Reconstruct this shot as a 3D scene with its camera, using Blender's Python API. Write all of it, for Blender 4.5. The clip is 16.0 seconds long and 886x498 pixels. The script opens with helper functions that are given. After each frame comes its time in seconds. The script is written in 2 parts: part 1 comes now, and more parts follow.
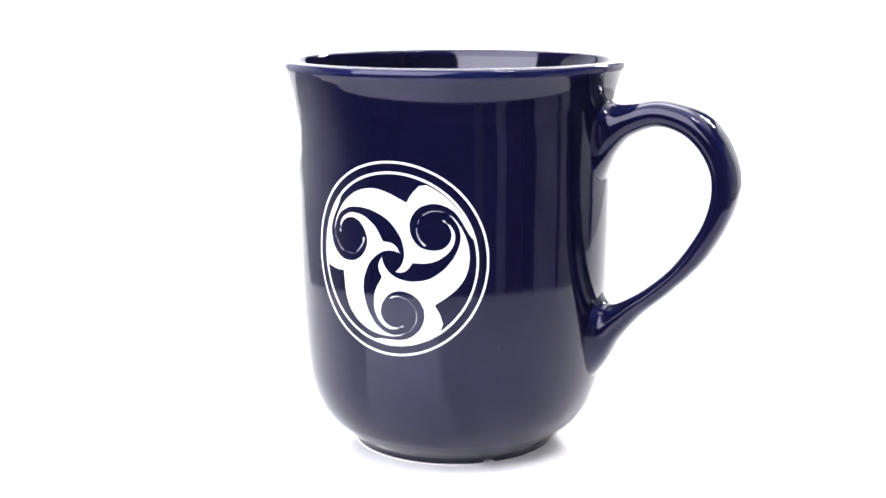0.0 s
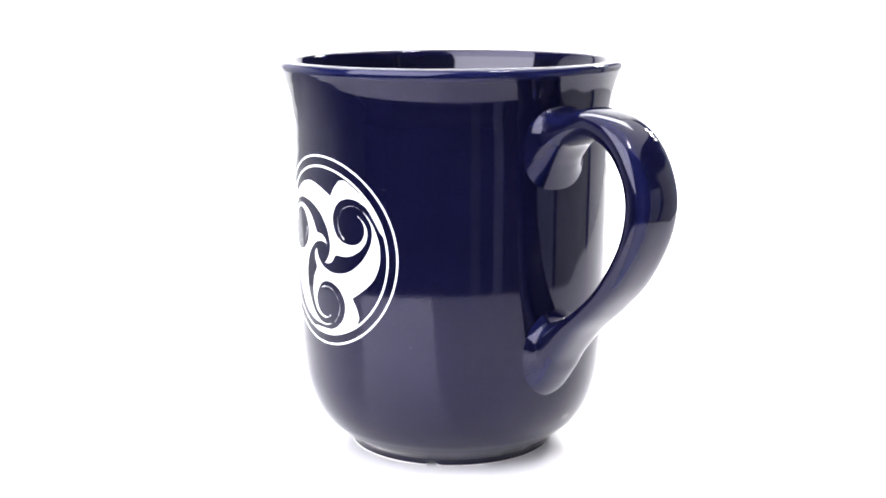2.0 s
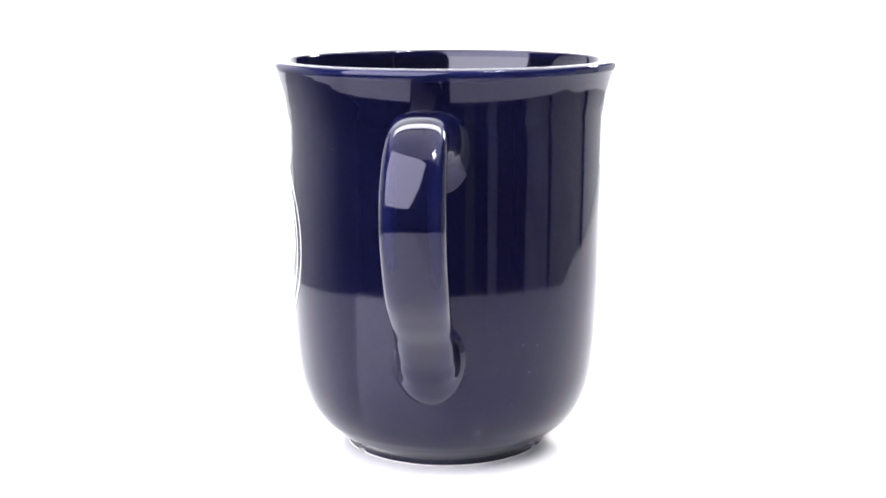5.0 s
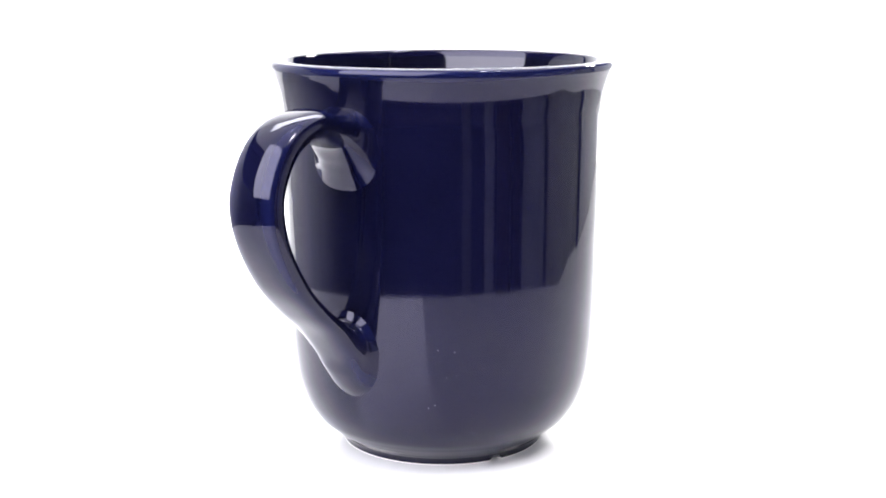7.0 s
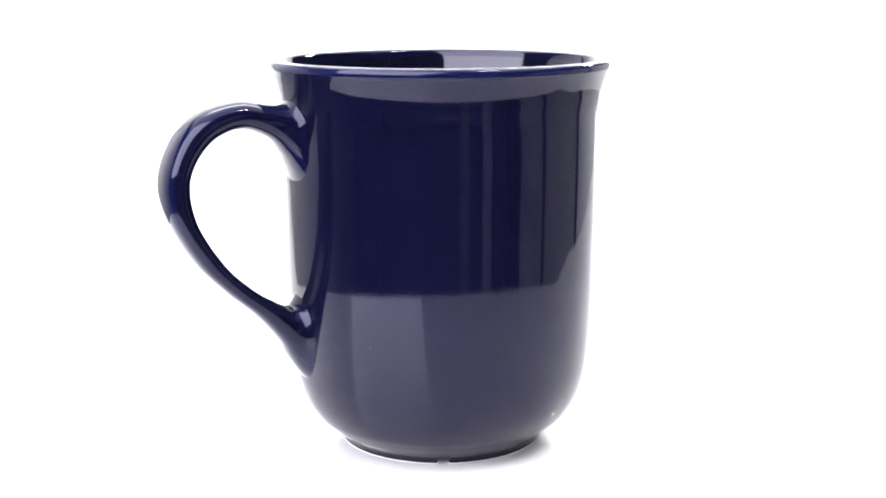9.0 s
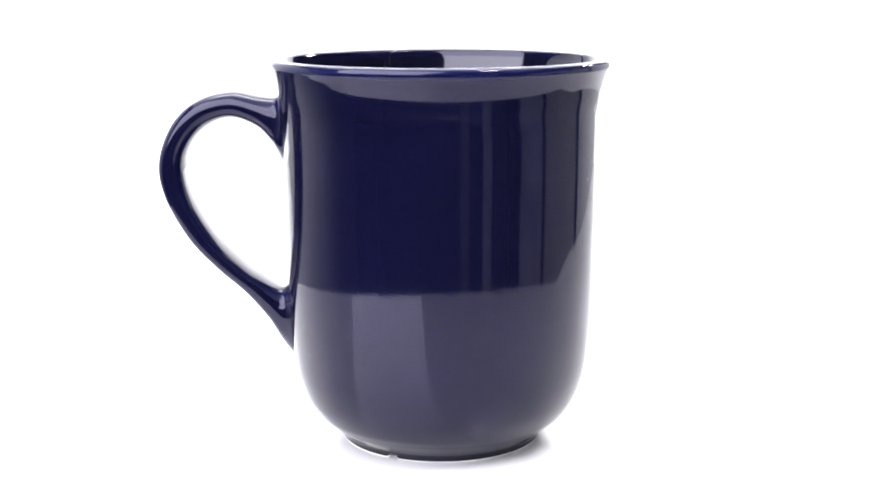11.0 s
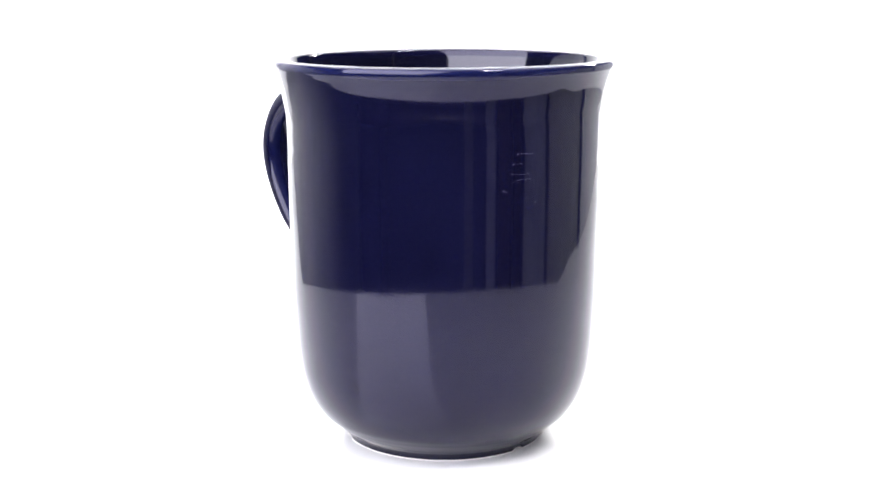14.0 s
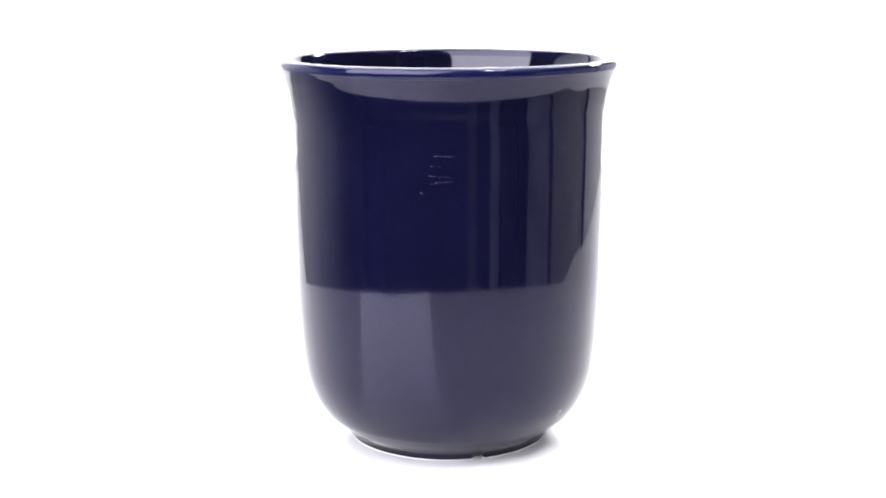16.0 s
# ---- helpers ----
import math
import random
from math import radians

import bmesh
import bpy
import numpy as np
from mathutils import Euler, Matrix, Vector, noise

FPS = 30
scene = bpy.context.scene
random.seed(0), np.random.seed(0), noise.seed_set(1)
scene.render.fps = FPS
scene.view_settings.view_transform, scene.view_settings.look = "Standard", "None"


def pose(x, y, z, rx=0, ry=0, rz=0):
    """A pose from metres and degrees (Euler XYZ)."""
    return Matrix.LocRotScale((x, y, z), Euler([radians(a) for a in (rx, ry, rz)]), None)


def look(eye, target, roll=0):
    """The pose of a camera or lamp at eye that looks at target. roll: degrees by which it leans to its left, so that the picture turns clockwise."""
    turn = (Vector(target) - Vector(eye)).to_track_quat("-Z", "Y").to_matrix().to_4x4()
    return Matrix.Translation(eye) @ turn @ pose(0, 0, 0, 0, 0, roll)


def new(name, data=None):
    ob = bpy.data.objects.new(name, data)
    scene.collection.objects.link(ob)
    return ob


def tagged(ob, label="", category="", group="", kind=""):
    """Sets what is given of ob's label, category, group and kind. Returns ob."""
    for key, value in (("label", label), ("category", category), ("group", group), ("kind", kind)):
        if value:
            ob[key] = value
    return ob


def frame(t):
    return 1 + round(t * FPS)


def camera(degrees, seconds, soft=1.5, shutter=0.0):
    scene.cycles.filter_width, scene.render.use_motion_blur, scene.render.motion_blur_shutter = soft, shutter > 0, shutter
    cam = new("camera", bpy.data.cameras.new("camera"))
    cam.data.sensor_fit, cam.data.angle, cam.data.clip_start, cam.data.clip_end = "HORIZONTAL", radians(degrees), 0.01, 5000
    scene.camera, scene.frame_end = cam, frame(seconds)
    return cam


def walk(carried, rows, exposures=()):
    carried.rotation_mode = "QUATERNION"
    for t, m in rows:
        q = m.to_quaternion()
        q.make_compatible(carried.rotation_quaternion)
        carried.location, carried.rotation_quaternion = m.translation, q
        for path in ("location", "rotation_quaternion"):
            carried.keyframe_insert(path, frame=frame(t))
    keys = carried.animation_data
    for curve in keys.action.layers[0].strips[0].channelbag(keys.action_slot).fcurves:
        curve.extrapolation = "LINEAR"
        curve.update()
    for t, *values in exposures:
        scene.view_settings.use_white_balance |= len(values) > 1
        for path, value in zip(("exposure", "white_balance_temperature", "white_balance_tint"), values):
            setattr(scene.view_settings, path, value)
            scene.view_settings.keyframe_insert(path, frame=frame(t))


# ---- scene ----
from mathutils.geometry import delaunay_2d_cdt

cam = camera(36.34, 16.0, soft=1.8)
EYE = Vector((0.0, -0.36838, 0.12736))
YAW, PITCH = radians(-0.2176), radians(11.470)
AIM = EYE + Vector((math.sin(YAW) * math.cos(PITCH), math.cos(YAW) * math.cos(PITCH), -math.sin(PITCH)))
walk(cam, [(0.0, look(EYE, AIM, -0.119)), (16.0, look(EYE, AIM, -0.119))])

# ---- world and exposure ----
world = bpy.data.worlds.new("room_dark")
scene.world = world
world.use_nodes = True
world.node_tree.nodes["Background"].inputs[0].default_value = (0.05, 0.05, 0.055, 1)
world.node_tree.nodes["Background"].inputs[1].default_value = 0.3
scene.view_settings.exposure = 0.4


def aim_at(azimuth, elevation, distance, target=(0, 0, 0.05)):
    """A pose that looks at the mug. Azimuth in degrees to the right of the camera's side."""
    a, e = radians(azimuth), radians(elevation)
    eye = Vector(target) + distance * Vector((math.sin(a) * math.cos(e), -math.cos(a) * math.cos(e), math.sin(e)))
    return look(eye, target)


# ---- materials ----
def material(name):
    m = bpy.data.materials.new(name)
    m.use_nodes = True
    nt = m.node_tree
    return m, nt, nt.nodes["Principled BSDF"]


def noise_node(nt, scale, detail=3.0):
    n = nt.nodes.new("ShaderNodeTexNoise")
    co = nt.nodes.new("ShaderNodeTexCoord")
    nt.links.new(co.outputs["Object"], n.inputs["Vector"])
    n.inputs["Scale"].default_value, n.inputs["Detail"].default_value = scale, detail
    return n


def ramp(nt, source, a, b, lo=0.3, hi=0.7):
    r = nt.nodes.new("ShaderNodeValToRGB")
    r.color_ramp.elements[0].position, r.color_ramp.elements[1].position = lo, hi
    r.color_ramp.elements[0].color, r.color_ramp.elements[1].color = (*a, 1), (*b, 1)
    nt.links.new(source, r.inputs["Fac"])
    return r.outputs["Color"]


def bump(nt, source, strength, distance):
    b = nt.nodes.new("ShaderNodeBump")
    b.inputs["Strength"].default_value, b.inputs["Distance"].default_value = strength, distance
    nt.links.new(source, b.inputs["Height"])
    return b.outputs["Normal"]


def surface(name, a, b, scale, rough, relief=0.0, depth=0.0002, ior=1.5, metal=0.0, coat=0.0, coat_ior=1.5):
    m, nt, p = material(name)
    n = noise_node(nt, scale)
    nt.links.new(ramp(nt, n.outputs["Fac"], a, b), p.inputs["Base Color"])
    fine = noise_node(nt, scale * 7, 5)
    nt.links.new(ramp(nt, fine.outputs["Fac"], (rough * 0.85,) * 3, (rough * 1.15,) * 3), p.inputs["Roughness"])
    p.inputs["IOR"].default_value, p.inputs["Metallic"].default_value = ior, metal
    p.inputs["Coat Weight"].default_value, p.inputs["Coat IOR"].default_value = coat, coat_ior
    p.inputs["Coat Roughness"].default_value = 0.018
    if relief:
        nt.links.new(bump(nt, n.outputs["Fac"], relief, depth), p.inputs["Normal"])
    return m


def glow(name, colour, strength):
    m, nt, p = material(name)
    p.inputs["Base Color"].default_value = (*colour, 1)
    p.inputs["Emission Color"].default_value = (*colour, 1)
    p.inputs["Emission Strength"].default_value = strength
    return m


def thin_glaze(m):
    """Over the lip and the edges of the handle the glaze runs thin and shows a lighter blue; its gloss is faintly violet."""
    nt = m.node_tree
    p = nt.nodes["Principled BSDF"]
    deep = p.inputs["Base Color"].links[0].from_socket
    p.inputs["Specular Tint"].default_value = (0.81, 0.78, 1.0, 1)
    co, split = nt.nodes.new("ShaderNodeTexCoord"), nt.nodes.new("ShaderNodeSeparateXYZ")
    nt.links.new(co.outputs["Object"], split.inputs[0])
    band = nt.nodes.new("ShaderNodeMapRange")
    band.inputs["From Min"].default_value, band.inputs["From Max"].default_value = 0.1020, 0.1042
    nt.links.new(split.outputs["Z"], band.inputs["Value"])
    mix = nt.nodes.new("ShaderNodeMix")
    mix.data_type = "RGBA"
    flat, far, outside, both_sides = (nt.nodes.new("ShaderNodeVectorMath"), nt.nodes.new("ShaderNodeVectorMath"), nt.nodes.new("ShaderNodeMapRange"), nt.nodes.new("ShaderNodeMath"))
    flat.operation, far.operation, both_sides.operation = "MULTIPLY", "LENGTH", "MULTIPLY"
    flat.inputs[1].default_value = (1, 1, 0)
    nt.links.new(co.outputs["Object"], flat.inputs[0])
    nt.links.new(flat.outputs[0], far.inputs[0])
    outside.inputs["From Min"].default_value, outside.inputs["From Max"].default_value = 0.0448, 0.0456
    nt.links.new(far.outputs["Value"], outside.inputs["Value"])
    nt.links.new(band.outputs["Result"], both_sides.inputs[0])
    nt.links.new(outside.outputs["Result"], both_sides.inputs[1])
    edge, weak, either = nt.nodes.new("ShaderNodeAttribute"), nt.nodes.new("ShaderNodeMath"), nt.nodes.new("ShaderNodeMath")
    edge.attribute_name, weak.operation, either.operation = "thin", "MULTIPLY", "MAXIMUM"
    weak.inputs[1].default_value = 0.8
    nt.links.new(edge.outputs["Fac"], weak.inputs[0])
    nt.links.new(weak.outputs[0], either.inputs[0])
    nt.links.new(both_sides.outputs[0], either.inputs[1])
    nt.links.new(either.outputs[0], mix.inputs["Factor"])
    nt.links.new(deep, mix.inputs["A"])
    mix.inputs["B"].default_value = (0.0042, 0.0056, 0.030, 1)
    nt.links.new(mix.outputs["Result"], p.inputs["Base Color"])
    ripple = noise_node(nt, 420, 2)
    both = nt.nodes.new("ShaderNodeBump")
    both.inputs["Strength"].default_value, both.inputs["Distance"].default_value = 0.03, 0.0001
    nt.links.new(ripple.outputs["Fac"], both.inputs["Height"])
    nt.links.new(p.inputs["Normal"].links[0].from_socket, both.inputs["Normal"])
    nt.links.new(both.outputs["Normal"], p.inputs["Normal"])


NAVY = surface("cobalt_glaze", (0.0021, 0.0022, 0.0112), (0.0027, 0.0028, 0.0140), 60, 0.062, 0.05, 0.0004, 1.38)
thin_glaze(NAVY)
DEEP = surface("blue_black_inside", (0.0020, 0.0021, 0.0062), (0.0025, 0.0026, 0.0080), 60, 0.062, 0.05, 0.0004, 1.46)
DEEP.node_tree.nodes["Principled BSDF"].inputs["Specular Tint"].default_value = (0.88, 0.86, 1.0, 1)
INK = surface("white_print", (0.62, 0.62, 0.62), (0.66, 0.66, 0.66), 300, 0.30, 0.04, 0.0001)
BISQUE = surface("unglazed_clay", (0.70, 0.68, 0.64), (0.80, 0.78, 0.75), 400, 0.8, 0.2, 0.0002)
BOARD = surface("white_gloss_board", (0.695, 0.69, 0.70), (0.715, 0.71, 0.72), 9, 0.5, 0, 0, 1.45, 0, 1.0, 1.55)
PAPER = surface("white_backdrop_paper", (0.86, 0.86, 0.86), (0.89, 0.89, 0.89), 14, 0.9)
BLACK = surface("black_plastic", (0.012, 0.012, 0.013), (0.02, 0.02, 0.021), 60, 0.45, 0.1)
DARKWOOD = surface("dark_stained_wood", (0.015, 0.010, 0.008), (0.035, 0.022, 0.015), 12, 0.5, 0.1)
WALL = surface("blue_wall_paint", (0.050, 0.062, 0.19), (0.065, 0.080, 0.23), 5, 0.9, 0.1)
CARPET = surface("dark_blue_carpet", (0.030, 0.035, 0.16), (0.055, 0.06, 0.24), 90, 0.95, 0.3)
STEEL = surface("brushed_steel", (0.5, 0.5, 0.5), (0.6, 0.6, 0.6), 80, 0.35, 0, 0, 1.5, 1.0)
TOPGLOW = glow("overhead_fill_glow", (1.0, 0.99, 1.0), 1.6)
WINDOWGLOW = glow("side_softbox_diffuser", (0.97, 0.97, 1.03), 7.6)
BACKGLOW = glow("backdrop_fill_glow", (1.0, 1.0, 1.0), 10.0)
GREYCLOTH = surface("blue_grey_panel", (0.26, 0.28, 0.36), (0.46, 0.47, 0.50), 22, 0.85, 0.1)
DIMCLOTH = surface("dim_grey_panel", (0.13, 0.13, 0.15), (0.18, 0.18, 0.20), 50, 0.85, 0.1)
PALECARD = surface("pale_grey_card", (0.36, 0.36, 0.37), (0.40, 0.40, 0.41), 20, 0.85)
MAROON = surface("dark_maroon_cloth", (0.016, 0.007, 0.012), (0.030, 0.012, 0.020), 40, 0.9, 0.1)
GREYPAPER = surface("grey_paper", (0.46, 0.46, 0.47), (0.51, 0.51, 0.52), 8, 0.9)
GREYCARD = surface("grey_foam_board", (0.34, 0.34, 0.34), (0.40, 0.40, 0.39), 30, 0.85)
FLECK = surface("pale_fleck", (0.08, 0.075, 0.09), (0.20, 0.19, 0.22), 900, 0.5)
BULB = glow("lamp_bulb", (1.0, 0.97, 0.93), 290.0)


# ---- mesh helpers ----
def part(name, bm, mat, parent=None, label="", smooth=True):
    bmesh.ops.recalc_face_normals(bm, faces=bm.faces)
    me = bpy.data.meshes.new(name)
    bm.to_mesh(me)
    bm.free()
    me.materials.append(mat)
    for p in me.polygons:
        p.use_smooth = smooth
    ob = new(name, me)
    if parent:
        ob.parent = parent
    if label:
        ob["label"] = label
    return ob


def box(x, y, z, sx, sy, sz, bevel=0.0, bm=None):
    """A box whose centre is x, y, z."""
    bm = bm or bmesh.new()
    made = bmesh.ops.create_cube(bm, size=1)["verts"]
    for v in made:
        v.co = Vector((x + v.co.x * sx, y + v.co.y * sy, z + v.co.z * sz))
    if bevel:
        edges = list({e for v in made for e in v.link_edges})
        bmesh.ops.bevel(bm, geom=edges, offset=bevel, segments=2, affect="EDGES", profile=0.5)
    return bm


def spline(points, steps=8):
    """A smooth curve through the points."""
    pts = [np.array(p, float) for p in points]
    pts = [2 * pts[0] - pts[1]] + pts + [2 * pts[-1] - pts[-2]]
    out = []
    for i in range(1, len(pts) - 2):
        a, b, c, d = pts[i - 1:i + 3]
        for k in range(steps):
            s = k / steps
            out.append(0.5 * (2 * b + (c - a) * s + (2 * a - 5 * b + 4 * c - d) * s * s + (3 * b - a - 3 * c + d) * s ** 3))
    out.append(pts[-2])
    return out


def lathe(profile, segments=240):
    """Turn (radius, height) pairs round the z axis."""
    bm = bmesh.new()
    rings = []
    for r, z in profile:
        if r < 1e-6:
            rings.append([bm.verts.new((0, 0, z))] * segments)
        else:
            rings.append([bm.verts.new((r * math.cos(2 * math.pi * k / segments), r * math.sin(2 * math.pi * k / segments), z)) for k in range(segments)])
    for a, b in zip(rings, rings[1:]):
        for k in range(segments):
            j = (k + 1) % segments
            quad = list(dict.fromkeys((a[k], a[j], b[j], b[k])))
            if len(quad) > 2:
                bm.faces.new(quad)
    return bm


def prism(points, z0, z1):
    """An upright prism on a closed outline."""
    bm = bmesh.new()
    low = [bm.verts.new((*p, z0)) for p in points]
    top = [bm.verts.new((*p, z1)) for p in points]
    bm.faces.new(low[::-1])
    bm.faces.new(top)
    for k in range(len(points)):
        j = (k + 1) % len(points)
        bm.faces.new((low[k], low[j], top[j], top[k]))
    return bm


# ---- the setting ----
EDGE, FLOOR = 0.220, -0.75


def build_setting():
    # the white board on which the mug turns: round in front, wider behind
    arc = [(0.006 + EDGE * math.sin(a), -0.004 - EDGE * math.cos(a)) for a in np.linspace(radians(-122), radians(84), 60)]
    flap = [(r * math.sin(a), -r * math.cos(a)) for a, r in zip(np.linspace(radians(88), radians(108.5), 8), (0.234, 0.247, 0.260, 0.271, 0.280, 0.287, 0.292, 0.294))]
    deck = arc + flap + [(0.284, 0.112), (0.346, 0.48), (-0.42, 0.48)]
    ground = part("ground", prism(deck, -0.006, 0.0), BOARD, smooth=False)
    tagged(ground, "glossy white board under the mug, brightly lit", "ground", kind="structure")
    # the paper that rises behind it
    bm = bmesh.new()
    rows = []
    line = [(0.48 + 0.20 * math.sin(a), 0.20 * (1 - math.cos(a))) for a in np.linspace(0.0, math.pi / 2, 16)] + [(0.68, 0.9)]
    for y, z in line:
        rows.append([bm.verts.new((x, y, z)) for x in (-0.53, 0.375)])
    for a, b in zip(rows, rows[1:]):
        bm.faces.new((a[0], a[1], b[1], b[0]))
    drop = part("backdrop", bm, PAPER)
    tagged(drop, "seamless white paper backdrop curving upwards", "backdrop", kind="structure")
    # the room round the set
    floor = part("floor", box(0, 0, -0.80, 4.4, 4.4, 0.1), CARPET, smooth=False)
    tagged(floor, "dark blue carpeted floor of the room", "floor", kind="structure")
    for name, x, y, sx, sy in (("wall_north", 0, 2.1, 4.2, 0.1), ("wall_south", 0, -2.1, 4.2, 0.1), ("wall_east", 2.15, 0, 0.1, 4.3), ("wall_west", -2.15, 0, 0.1, 4.3)):
        wall = part(name, box(x, y, 0.5, sx, sy, 2.5), WALL, smooth=False)
        tagged(wall, "plain dim blue painted room wall", "wall", kind="structure")
    ceiling = part("ceiling", box(0, 0, 1.80, 4.4, 4.4, 0.1), WALL, smooth=False)
    tagged(ceiling, "plain dim blue room ceiling", "ceiling", kind="structure")


build_setting()


# ---- the studio round the mug, reflected in its glaze, plus two added lights ----
def work_table():
    root = tagged(new("work_table"), "dark wooden work table under the white board", "table")
    part("tabletop", box(0, 0.22, -0.021, 0.30, 0.76, 0.03, 0.003), DARKWOOD, root)
    for x in (-0.11, 0.11):
        for y in (-0.12, 0.56):
            part("leg", box(x, y, -0.393, 0.05, 0.05, 0.714, 0.003), DARKWOOD, root)


def foam_card(x0, y0, x1, y1, top, mat, label):
    """A white card that stands on the floor from one point to another."""
    d = Vector((x1 - x0, y1 - y0, 0))
    card = part("foam_board", box(0, 0, (top + FLOOR) / 2, d.length, 0.005, top - FLOOR, 0.001), mat, smooth=False)
    card.matrix_world = pose((x0 + x1) / 2, (y0 + y1) / 2, 0, 0, 0, math.degrees(math.atan2(d.y, d.x)))
    return tagged(card, label, "reflector board", "reflector boards")


def stand(root, top, foot=None, reach=(0, 0)):
    """A steel pole from a lamp down to the floor, or up to the ceiling, with its plate; reach sets the pole back on an arm."""
    x, y = top[0] + reach[0], top[1] + reach[1]
    end = FLOOR if foot is None else foot
    bm = box(x, y, (top[2] + end) / 2, 0.012, 0.012, abs(top[2] - end), 0.003)
    box(x, y, end + (0.006 if foot is None else -0.006), 0.16, 0.16, 0.012, 0.004, bm)
    bm.transform(root.matrix_world.inverted())
    part("stand", bm, BLACK, root, "black steel stand")
    if any(reach):
        arm = box(0, 0, 0, math.hypot(*reach), 0.012, 0.012, 0.003)
        arm.transform(root.matrix_world.inverted() @ pose(top[0] + reach[0] / 2, top[1] + reach[1] / 2, top[2], 0, 0, math.degrees(math.atan2(reach[1], reach[0]))))
        part("arm", arm, BLACK, root, "black steel arm")


def softbox(name, m, w, h, mat, label):
    root = tagged(new(name), label, "softbox")
    root.matrix_world = m
    bm = bmesh.new()
    for s, z in ((0.5, 0.0), (0.12, 0.14)):
        ring = [bm.verts.new((a * w * s, b * h * s, z + 0.004)) for a, b in ((-1, -1), (1, -1), (1, 1), (-1, 1))]
        if z:
            bm.faces.new(ring)
            for k in range(4):
                bm.faces.new((low[k], low[(k + 1) % 4], ring[(k + 1) % 4], ring[k]))
        low = ring
    shell = part("housing", bm, BLACK, root, smooth=False)
    part("diffuser", box(0, 0, 0, w * 0.98, h * 0.98, 0.004), mat, root, "glowing white diffuser", smooth=False)
    return root


def bulb_lamp(m):
    root = tagged(new("studio_lamp"), "steel studio lamp with four bright bulbs", "lamp", "studio lamps")
    root.matrix_world = m
    part("reflector", lathe([(0.02, 0.06), (0.04, 0.055), (0.080, 0.0), (0.083, 0.0), (0.042, 0.058), (0.02, 0.064)], 32), STEEL, root)
    for x in (-0.040, 0.040):
        for y in (-0.032, 0.032):
            bm = bmesh.new()
            bmesh.ops.create_uvsphere(bm, u_segments=16, v_segments=10, radius=0.014)
            bmesh.ops.translate(bm, verts=bm.verts, vec=(x + 0.2 * y, y + 0.3 * x, 0.020))
            part("bulb", bm, BULB, root, "glowing frosted bulb")
    return root


def side_paper():
    """A tall white sheet that curves away from the set into the room."""
    bm = bmesh.new()
    rows = [[bm.verts.new((x, y, z)) for z in (FLOOR, 0.45)] for x, y in spline([(-0.435, 0.515), (-0.53, 0.30), (-0.80, 0.12), (-1.20, -0.14), (-1.60, -0.52), (-1.90, -1.00)], 6)]
    for a, b in zip(rows, rows[1:]):
        bm.faces.new((a[0], a[1], b[1], b[0]))
    sheet = part("side_paper", bm, GREYPAPER)
    sheet.modifiers.new("thickness", "SOLIDIFY").thickness = 0.001
    tagged(sheet, "tall grey paper sheet curving away on the floor", "paper sheet")


def upright(azimuth, distance, width, top, mat, label, waist=1.0):
    """A tall narrow panel that stands on the floor beyond the board; a waist below 1 draws its sides in."""
    a = radians(azimuth)
    side = [(1.0, FLOOR), (1.0, 0.005), (0.97, 0.025), (waist, 0.048), (1.0, 0.075), (1.06, top)]
    bm = bmesh.new()
    rings = []
    for k, z in side:
        w = width * k / 2
        rings.append([bm.verts.new(p) for p in ((-w, -0.006, z), (w, -0.006, z), (w, 0.006, z), (-w, 0.006, z))])
    bm.faces.new(rings[0][::-1])
    bm.faces.new(rings[-1])
    for low, high in zip(rings, rings[1:]):
        for k in range(4):
            j = (k + 1) % 4
            bm.faces.new((low[k], low[j], high[j], high[k]))
    ob = part("upright_panel", bm, mat, smooth=False)
    ob.matrix_world = pose(distance * math.sin(a), -distance * math.cos(a), 0, 0, 0, azimuth)
    tagged(ob, label, "panel", "upright panels")


work_table()
side_paper()
upright(31.5, 0.40, 0.044, 0.14, GREYCLOTH, "slim grey upright panel standing on the floor")
upright(16.3, 0.42, 0.044, 0.14, DIMCLOTH, "slim dark grey upright panel standing on the floor")
upright(45.0, 0.40, 0.118, 0.14, MAROON, "wide dark maroon upright panel standing on the floor")
upright(64, 0.34, 0.106, 0.14, GREYCLOTH, "wide blue-grey upright panel standing on the floor", 0.90)
foam_card(0.338, -0.086, 0.345, 0.114, 0.20, GREYCARD, "tall grey foam board standing on the floor")
foam_card(0.287, 0.108, 0.376, 0.62, 0.22, PALECARD, "tall pale grey foam board standing on the floor")
# unseen glowing panel, added for the broad light of a pale ceiling
top_box = softbox("overhead_fill", look((0, 0.40, 1.30), (0, 0.401, 0)), 2.6, 2.3, TOPGLOW, "very large added overhead panel glowing in place of a bright ceiling")
stand(top_box, (0.0, 0.40, 1.42), 1.75)
# extra lamp added out of view so that the backdrop burns out white
back_box = softbox("backdrop_fill", look((0.0, 0.33, 0.62), (0, 0.62, 0.05)), 0.7, 0.3, BACKGLOW, "added unseen black softbox that brightens the paper backdrop")
stand(back_box, (0.0, 0.26, 0.72), 1.75)
SIDE = aim_at(-40, 36, 0.88)
side_box = softbox("side_softbox", SIDE, 0.97, 0.90, WINDOWGLOW, "black side softbox with a glowing diffuser")
stand(side_box, SIDE @ Vector((0, 0, 0.13)), None, (-0.21, -0.25))
for azimuth, elevation in ((47, 61), (131, 32)):
    place = aim_at(azimuth, elevation, 0.75)
    stand(bulb_lamp(place), place @ Vector((0, 0, 0.058)))


# ---- the mug ----
MUG = tagged(new("mug"), "glossy cobalt blue ceramic mug with a white swirl emblem", "mug")

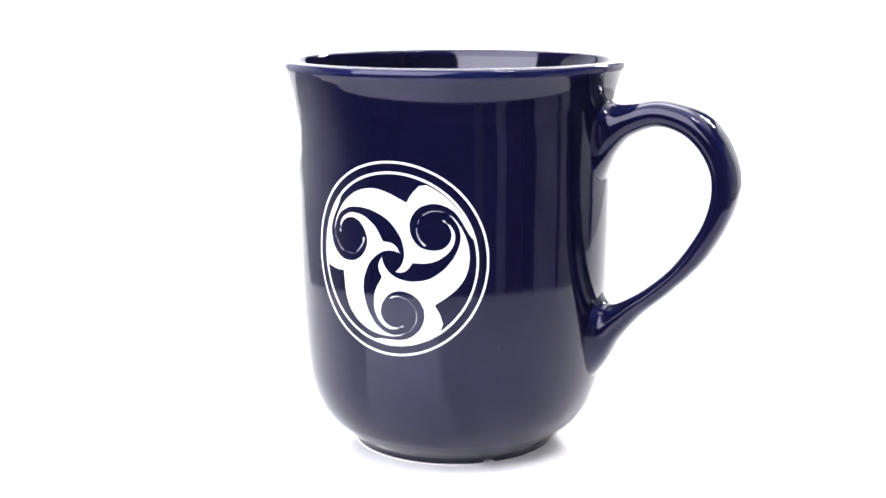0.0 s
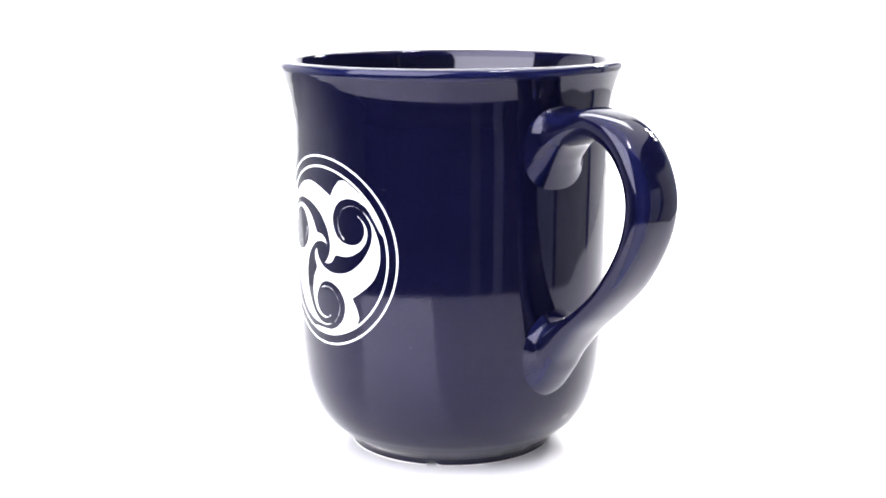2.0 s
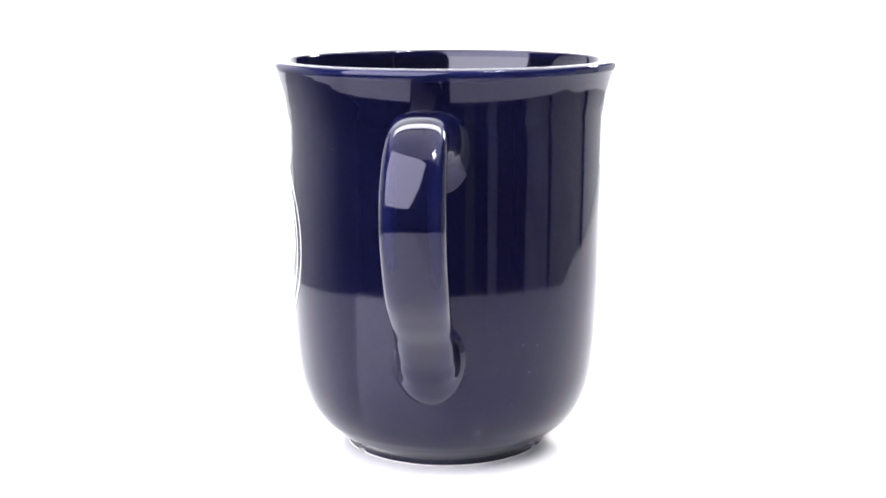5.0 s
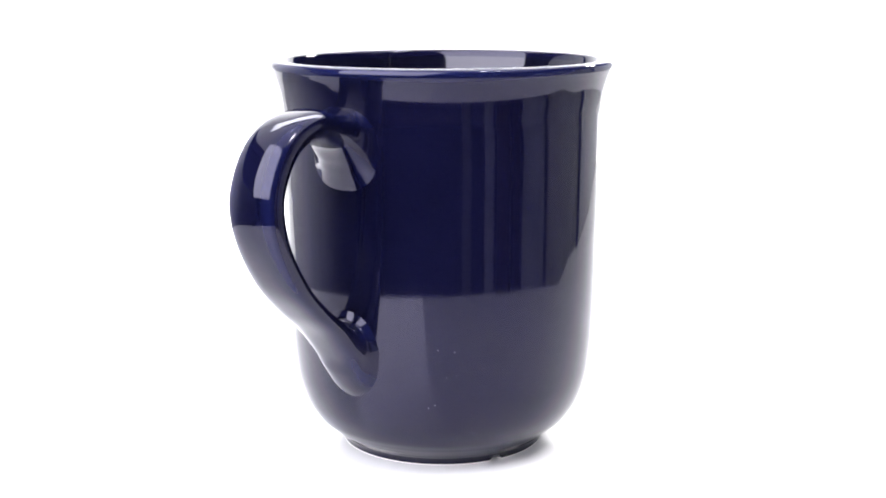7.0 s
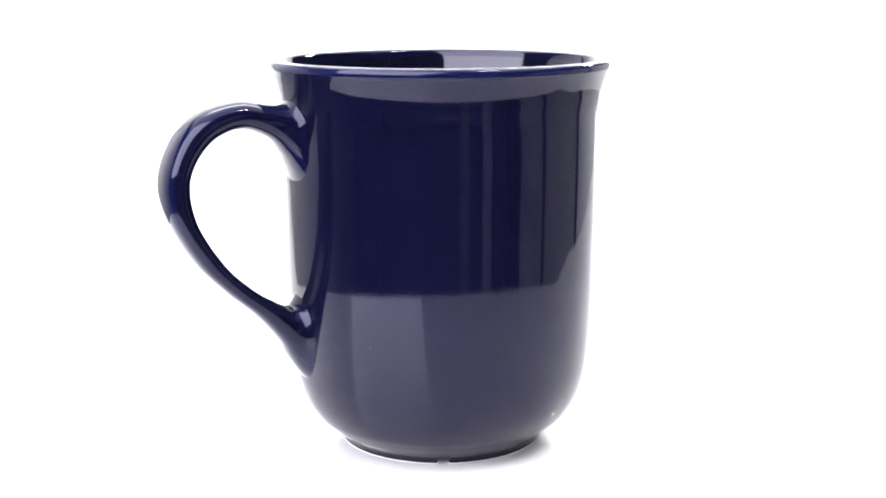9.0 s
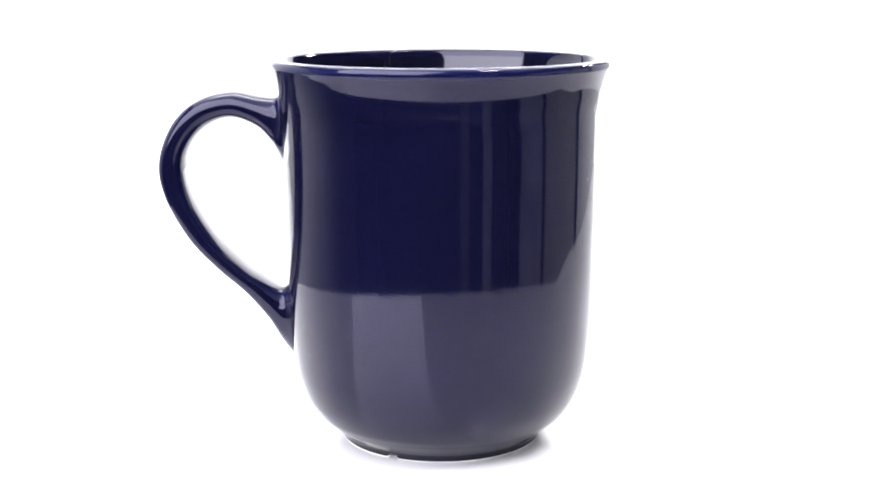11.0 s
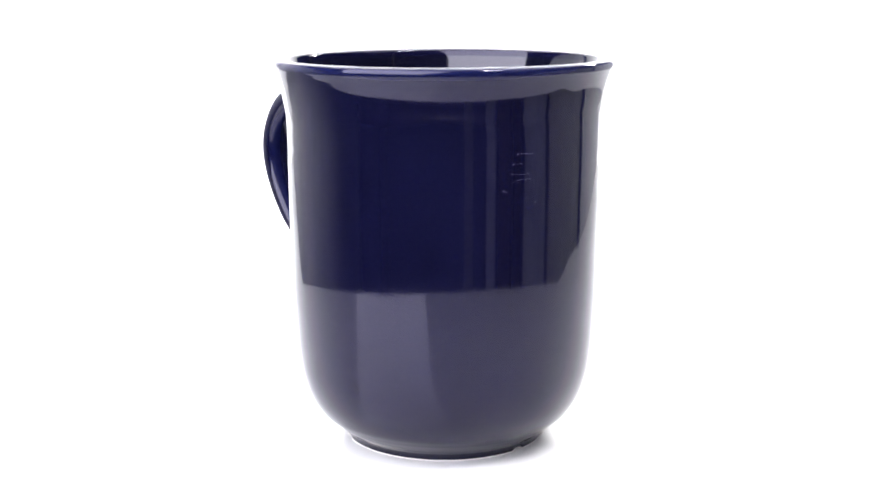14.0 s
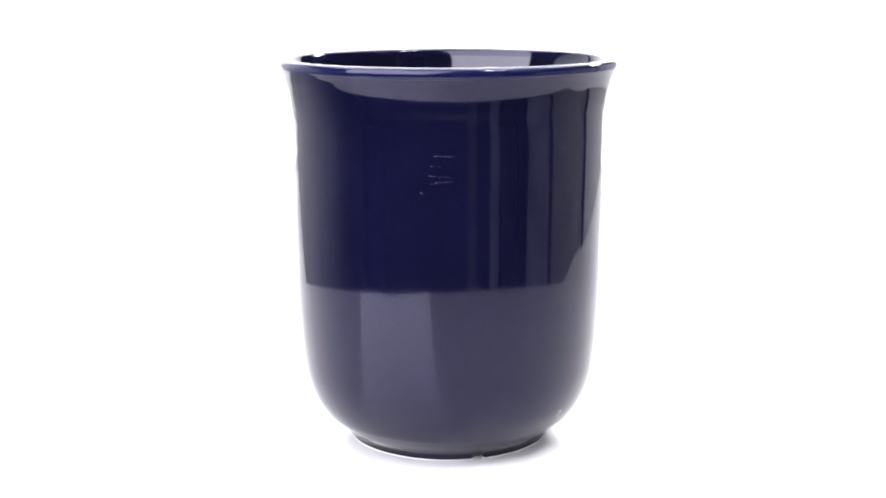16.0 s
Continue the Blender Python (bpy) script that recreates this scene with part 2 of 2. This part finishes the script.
# outer wall: radius and height in millimetres, foot to lip
OUTER = [(27.95, 0.32), (28.15, 1.1), (28.8, 2.2), (29.9, 3.2), (31.4, 4.4), (33.4, 6.0), (36.0, 8.5), (38.6, 12.9), (40.5, 19.0), (41.5, 26.5), (42.1, 35.5), (42.5, 46.0), (42.7, 60.0), (42.9, 75.0), (42.95, 82.0), (43.0, 87.0), (43.25, 91.0), (43.85, 94.6), (44.53, 98.2), (45.4, 101.2), (45.95, 102.7)]
LIP = [(46.25, 103.5), (46.2, 104.4), (45.75, 105.15), (45.1, 105.42), (44.3, 105.55), (43.5, 105.32), (42.85, 104.8)]
INNER = [(41.7, 101.6), (40.3, 97.0), (39.4, 91.0), (38.9, 82.0), (38.6, 60.0), (38.2, 42.0), (37.4, 28.0), (35.4, 18.0), (31.0, 10.5), (24.0, 6.6), (12.0, 5.6), (0.0, 5.5)]


WALL_LINE = np.array(spline(OUTER[2:], 6)).T


def radius_at(z):
    """The outer wall's radius at a height, in metres."""
    return float(np.interp(z * 1000, WALL_LINE[1], WALL_LINE[0])) / 1000


def mug_body():
    curve = spline(OUTER[:3], 3)[:-1] + spline(OUTER[2:] + LIP + INNER, 6)
    profile = [(r / 1000, z / 1000) for r, z in curve]
    profile[-1] = (0.0, profile[-1][1])
    under = [(0.0, 0.0022), (0.0235, 0.0020), (0.0242, 0.0004)]
    body = part("body", lathe(under + [(0.0265, 0.0003)] + profile), NAVY, MUG)
    # faces inside the lip take the nearly black blue
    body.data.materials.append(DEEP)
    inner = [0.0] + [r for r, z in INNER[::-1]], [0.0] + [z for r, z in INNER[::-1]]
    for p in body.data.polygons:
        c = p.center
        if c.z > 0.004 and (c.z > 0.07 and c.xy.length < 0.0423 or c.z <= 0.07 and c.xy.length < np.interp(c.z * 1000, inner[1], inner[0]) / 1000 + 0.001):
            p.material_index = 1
    foot = part("foot_ring", lathe([(0.0245, 0.0006), (0.0248, 0.0), (0.0274, 0.0), (0.02803, 0.0001), (0.0279, 0.0005), (0.0262, 0.0007), (0.0245, 0.0006)], 360), BISQUE, MUG, "unglazed pale foot ring")
    # three small drain notches in the foot
    for ob, lift in ((body, 0.0007), (foot, 0.0013)):
        for v in ob.data.vertices:
            if v.co.z < 0.0012 and v.co.xy.length > 0.024:
                a = math.degrees(math.atan2(v.co.y, v.co.x))
                for notch in (-49.2, 65.4, -177.7):
                    off = abs((a - notch + 180) % 360 - 180) / 3.2
                    if off < 1:
                        v.co.z += lift * math.sqrt(1 - off * off)


# outer and inner edge of the handle in its plane, radius and height in millimetres
HANDLE_OUT = [(42.2, 98.8), (43.2, 96.8), (44.4, 95.5), (46.2, 94.8), (50.0, 95.2), (57.4, 96.4), (66.9, 93.9), (73.9, 87.6), (78.0, 77.2), (76.5, 66.8), (70.3, 55.4), (62.5, 47.0), (54.6, 40.0), (48.6, 33.0), (45.6, 27.8), (43.6, 24.6), (42.0, 22.4), (40.3, 20.5)]
HANDLE_IN = [(42.2, 72.5), (43.2, 75.8), (44.4, 78.9), (46.2, 82.2), (50.0, 86.4), (57.0, 89.0), (64.0, 86.9), (69.0, 81.4), (70.9, 74.8), (68.9, 65.2), (62.3, 54.6), (55.2, 47.7), (49.6, 43.8), (46.6, 42.0), (45.0, 41.5), (43.8, 42.0), (42.8, 43.4), (41.6, 46.0)]
HANDLE_WIDE = [25.0, 20.5, 17.6, 15.8, 14.8, 14.6, 14.8, 15.2, 15.4, 15.4, 15.4, 15.2, 15.0, 15.0, 15.4, 16.4, 18.4, 21.0]


def mug_handle():
    out, inn = spline(HANDLE_OUT, 8), spline(HANDLE_IN, 8)
    wide = spline([(w, 0) for w in HANDLE_WIDE], 8)
    bm = bmesh.new()
    n, rings, edge = 40, [], []
    for step, (o, i, w) in enumerate(zip(out, inn, wide)):
        q = 0.78 + 0.20 * max(0.0, step / (len(out) - 1) - 0.75) * 4
        mid, half = (o + i) / 2, (o - i) / 2
        ring = []
        for k in range(n):
            a = 2 * math.pi * k / n
            c, s = math.cos(a), math.sin(a)
            c, s = math.copysign(abs(c) ** q, c), math.copysign(abs(s) ** q, s)
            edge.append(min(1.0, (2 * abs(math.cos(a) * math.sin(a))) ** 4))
            p = mid + half * c
            side = s * w[0] * (0.47 if s > 0 else 0.5)
            near = min(1.0, max(0.0, (48.5 - p[0]) / 4))
            sunk = (42.5 - math.sqrt(42.5 ** 2 - side ** 2)) * near
            ring.append(bm.verts.new(((p[0] - sunk) / 1000, side / 1000, p[1] / 1000)))
        rings.append(ring)
    for a, b in zip(rings, rings[1:]):
        for k in range(n):
            bm.faces.new((a[k], a[(k + 1) % n], b[(k + 1) % n], b[k]))
    bm.faces.new(rings[0])
    bm.faces.new(rings[-1][::-1])
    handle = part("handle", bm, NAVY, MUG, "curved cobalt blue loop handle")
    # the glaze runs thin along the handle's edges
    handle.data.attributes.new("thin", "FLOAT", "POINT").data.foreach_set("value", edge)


mug_body()
mug_handle()

# ---- the emblem: one arm of the swirl in millimetres from its centre, turned three times ----
OUTER_EDGE = [(8.7, 4.0), (7.1, 5.3), (6.2, 7.9), (6.8, 10.6), (8.7, 12.4), (11.1, 13.0), (13.7, 12.5), (16.0, 10.8), (17.8, 8.1), (19.1, 4.7), (19.5, 1.2), (19.1, -1.8), (17.7, -5.0), (15.1, -7.8), (10.9, -10.8)]
NOTCH = [(10.9, -10.7), (12.2, -13.0), (13.1, -16.0)]
EYE_EDGE = [(-4.0, -20.0)] + [(2.6, -19.8), (6.1, -17.8), (7.7, -15.2), (7.9, -12.1), (6.1, -9.1), (2.8, -7.7), (-0.5, -8.4), (-2.7, -11.0), (-3.2, -13.6), (-1.9, -15.9), (0.5, -16.8), (2.9, -16.3)]
HOOK = [(2.9, -16.3), (0.8, -17.5), (-1.9, -17.3), (-4.2, -15.4), (-5.4, -12.1), (-5.0, -8.1), (-3.0, -4.4)]
TOOTH = [(-3.0, -4.4), (-3.9, -2.3), (-3.7, -0.5), (-2.7, 1.0)]
INNER_EDGE = [(-2.7, 1.0), (-2.1, -1.2), (-0.3, -3.3), (2.5, -4.5), (5.3, -4.8), (9.3, -4.0), (12.9, -1.6), (15.4, 1.5), (16.7, 4.5), (16.9, 7.3), (16.0, 9.7), (13.8, 12.0), (11.1, 12.65), (8.9, 12.1), (7.2, 10.4), (6.55, 7.9), (7.3, 5.5), (8.7, 4.0)]


def on_wall(u, v, lift):
    """A point of the emblem's plane, in millimetres, laid on the outer wall."""
    z = 0.0586 + v / 1000
    r = radius_at(z) + lift
    a = -1.542 + u / 42.7
    return (r * math.cos(a), r * math.sin(a), z)


def printed(name, points, faces, parent, label, lift):
    """Lay flat triangles or quads on the wall, cut into narrow strips so that they follow its curve."""
    bm = bmesh.new()
    vs = [bm.verts.new((p[0], p[1], 0)) for p in points]
    for f in faces:
        bm.faces.new([vs[k] for k in f])
    for k in range(-13, 14):
        bmesh.ops.bisect_plane(bm, geom=bm.verts[:] + bm.edges[:] + bm.faces[:], plane_co=(k * 2.0, 0, 0), plane_no=(1, 0, 0))
    for k in range(-4, 5):
        bmesh.ops.bisect_plane(bm, geom=bm.verts[:] + bm.edges[:] + bm.faces[:], plane_co=(0, k * 6.0, 0), plane_no=(0, 1, 0))
    for v in bm.verts:
        v.co = on_wall(v.co.x, v.co.y, lift)
    bm.normal_update()
    for f in bm.faces:
        c = f.calc_center_median()
        if f.normal.dot((c.x, c.y, 0)) < 0:
            f.normal_flip()
    me = bpy.data.meshes.new(name)
    bm.to_mesh(me)
    bm.free()
    me.materials.append(INK)
    for p in me.polygons:
        p.use_smooth = True
    ob = new(name, me)
    ob.parent = parent
    ob["label"] = label
    return ob


def circle_line(r, n=160):
    return [(-0.45 + 1.005 * r * math.cos(2 * math.pi * k / n), -0.42 + 1.025 * r * math.sin(2 * math.pi * k / n)) for k in range(n)]


def inset(line, d):
    """Draw a closed outline in by d on every side."""
    p = np.array(line)
    t = np.roll(p, -1, 0) - np.roll(p, 1, 0)
    t /= np.linalg.norm(t, axis=1)[:, None] + 1e-9
    area = np.sum(p[:, 0] * np.roll(p[:, 1], -1) - p[:, 1] * np.roll(p[:, 0], -1))
    side = 1 if area > 0 else -1
    return [tuple(q) for q in p + d * side * np.stack([-t[:, 1], t[:, 0]], 1)]


def mug_emblem():
    for name, outer, inner in (("outer_ring", 24.13, 23.62), ("inner_ring", 21.58, 21.05)):
        points = circle_line(outer) + circle_line(inner)
        printed(name, points, [(k, (k + 1) % 160, 160 + (k + 1) % 160, 160 + k) for k in range(160)], MUG, "thin white printed ring", 0.00009)
    rim = [(21.3 * math.cos(radians(a)), 21.3 * math.sin(radians(a))) for a in np.linspace(-55, -105, 14)]
    line = []
    for run in (OUTER_EDGE, NOTCH):
        line += spline(run, 6)[:-1]
    line += rim
    for run in (EYE_EDGE, HOOK, TOOTH, INNER_EDGE):
        line += spline(run, 6)[:-1]
    line = inset(line, 0.21)
    flat, _, tris, *_ = delaunay_2d_cdt([Vector(p) for p in line], [], [list(range(len(line)))], 1, 1e-5)
    for k in range(3):
        a = radians(120 * k)
        turned = [(x * math.cos(a) - y * math.sin(a), x * math.sin(a) + y * math.cos(a)) for x, y in flat]
        printed("swirl_arm", [(-0.58 + 1.01 * x, -0.60 + 1.01 * y) for x, y in turned], tris, MUG, "white printed swirl arm", 0.00005)


mug_emblem()

# pale flecks and pinholes in the glaze: angle, height in millimetres, size in millimetres
FLECKS = [(2.74, 74.9, 0.30), (2.755, 74.6, 0.16), (2.95, 71.7, 0.14), (2.79, 79.2, 0.14), (0.68, 35.1, 0.22), (0.56, 20.8, 0.22), (0.58, 35.7, 0.18), (0.63, 28.3, 0.16), (0.69, 28.9, 0.13), (0.52, 20.0, 0.16), (-1.07, 75.7, 0.15), (-0.92, 36.1, 0.24), (-0.61, 85.0, 0.16)]
# rows of short scratches: first and last angle, height and thickness in millimetres
SCRATCHES = [(2.825, 2.93, 83.9, 0.13), (2.80, 2.85, 81.6, 0.10), (2.80, 2.90, 78.9, 0.11), (2.83, 2.93, 77.5, 0.14), (2.80, 2.84, 76.9, 0.10)]


def mug_flecks():
    chance = random.Random(5)
    bm = bmesh.new()
    spots = [(angle, height, size / 1400, size / 2000) for angle, height, size in FLECKS]
    for first, last, height, thick in SCRATCHES:
        angle = first
        while angle < last:
            long = chance.uniform(0.10, 0.42)
            spots.append((angle, height + chance.uniform(-0.12, 0.12), long / 1000, thick * chance.uniform(0.4, 1.0) / 2000))
            angle += (2 * long + chance.uniform(0.1, 0.7)) / 42.9
    for angle, height, wide, high in spots:
        m = Matrix.Rotation(angle, 4, "Z") @ Matrix.Translation((radius_at(height / 1000), 0, height / 1000)) @ Matrix.Diagonal((0.00004, wide, high, 1))
        bmesh.ops.create_icosphere(bm, subdivisions=1, radius=1, matrix=m)
    flecks = part("glaze_flecks", bm, FLECK, MUG, "tiny pale flecks and scratches in the glaze")
    flecks["kind"] = "stuff"


mug_flecks()

# ---- what moves ----
TURN, START = -14.612, -22.19


def motions():
    rows = []
    for k in range(33):
        t = k / 2
        g = START + TURN * t
        a = radians(g - 15.84)
        rows.append((t, pose(0.00213 * math.cos(a), 0.00213 * math.sin(a), 0.0, 0, 0, g)))
    walk(MUG, rows)


motions()
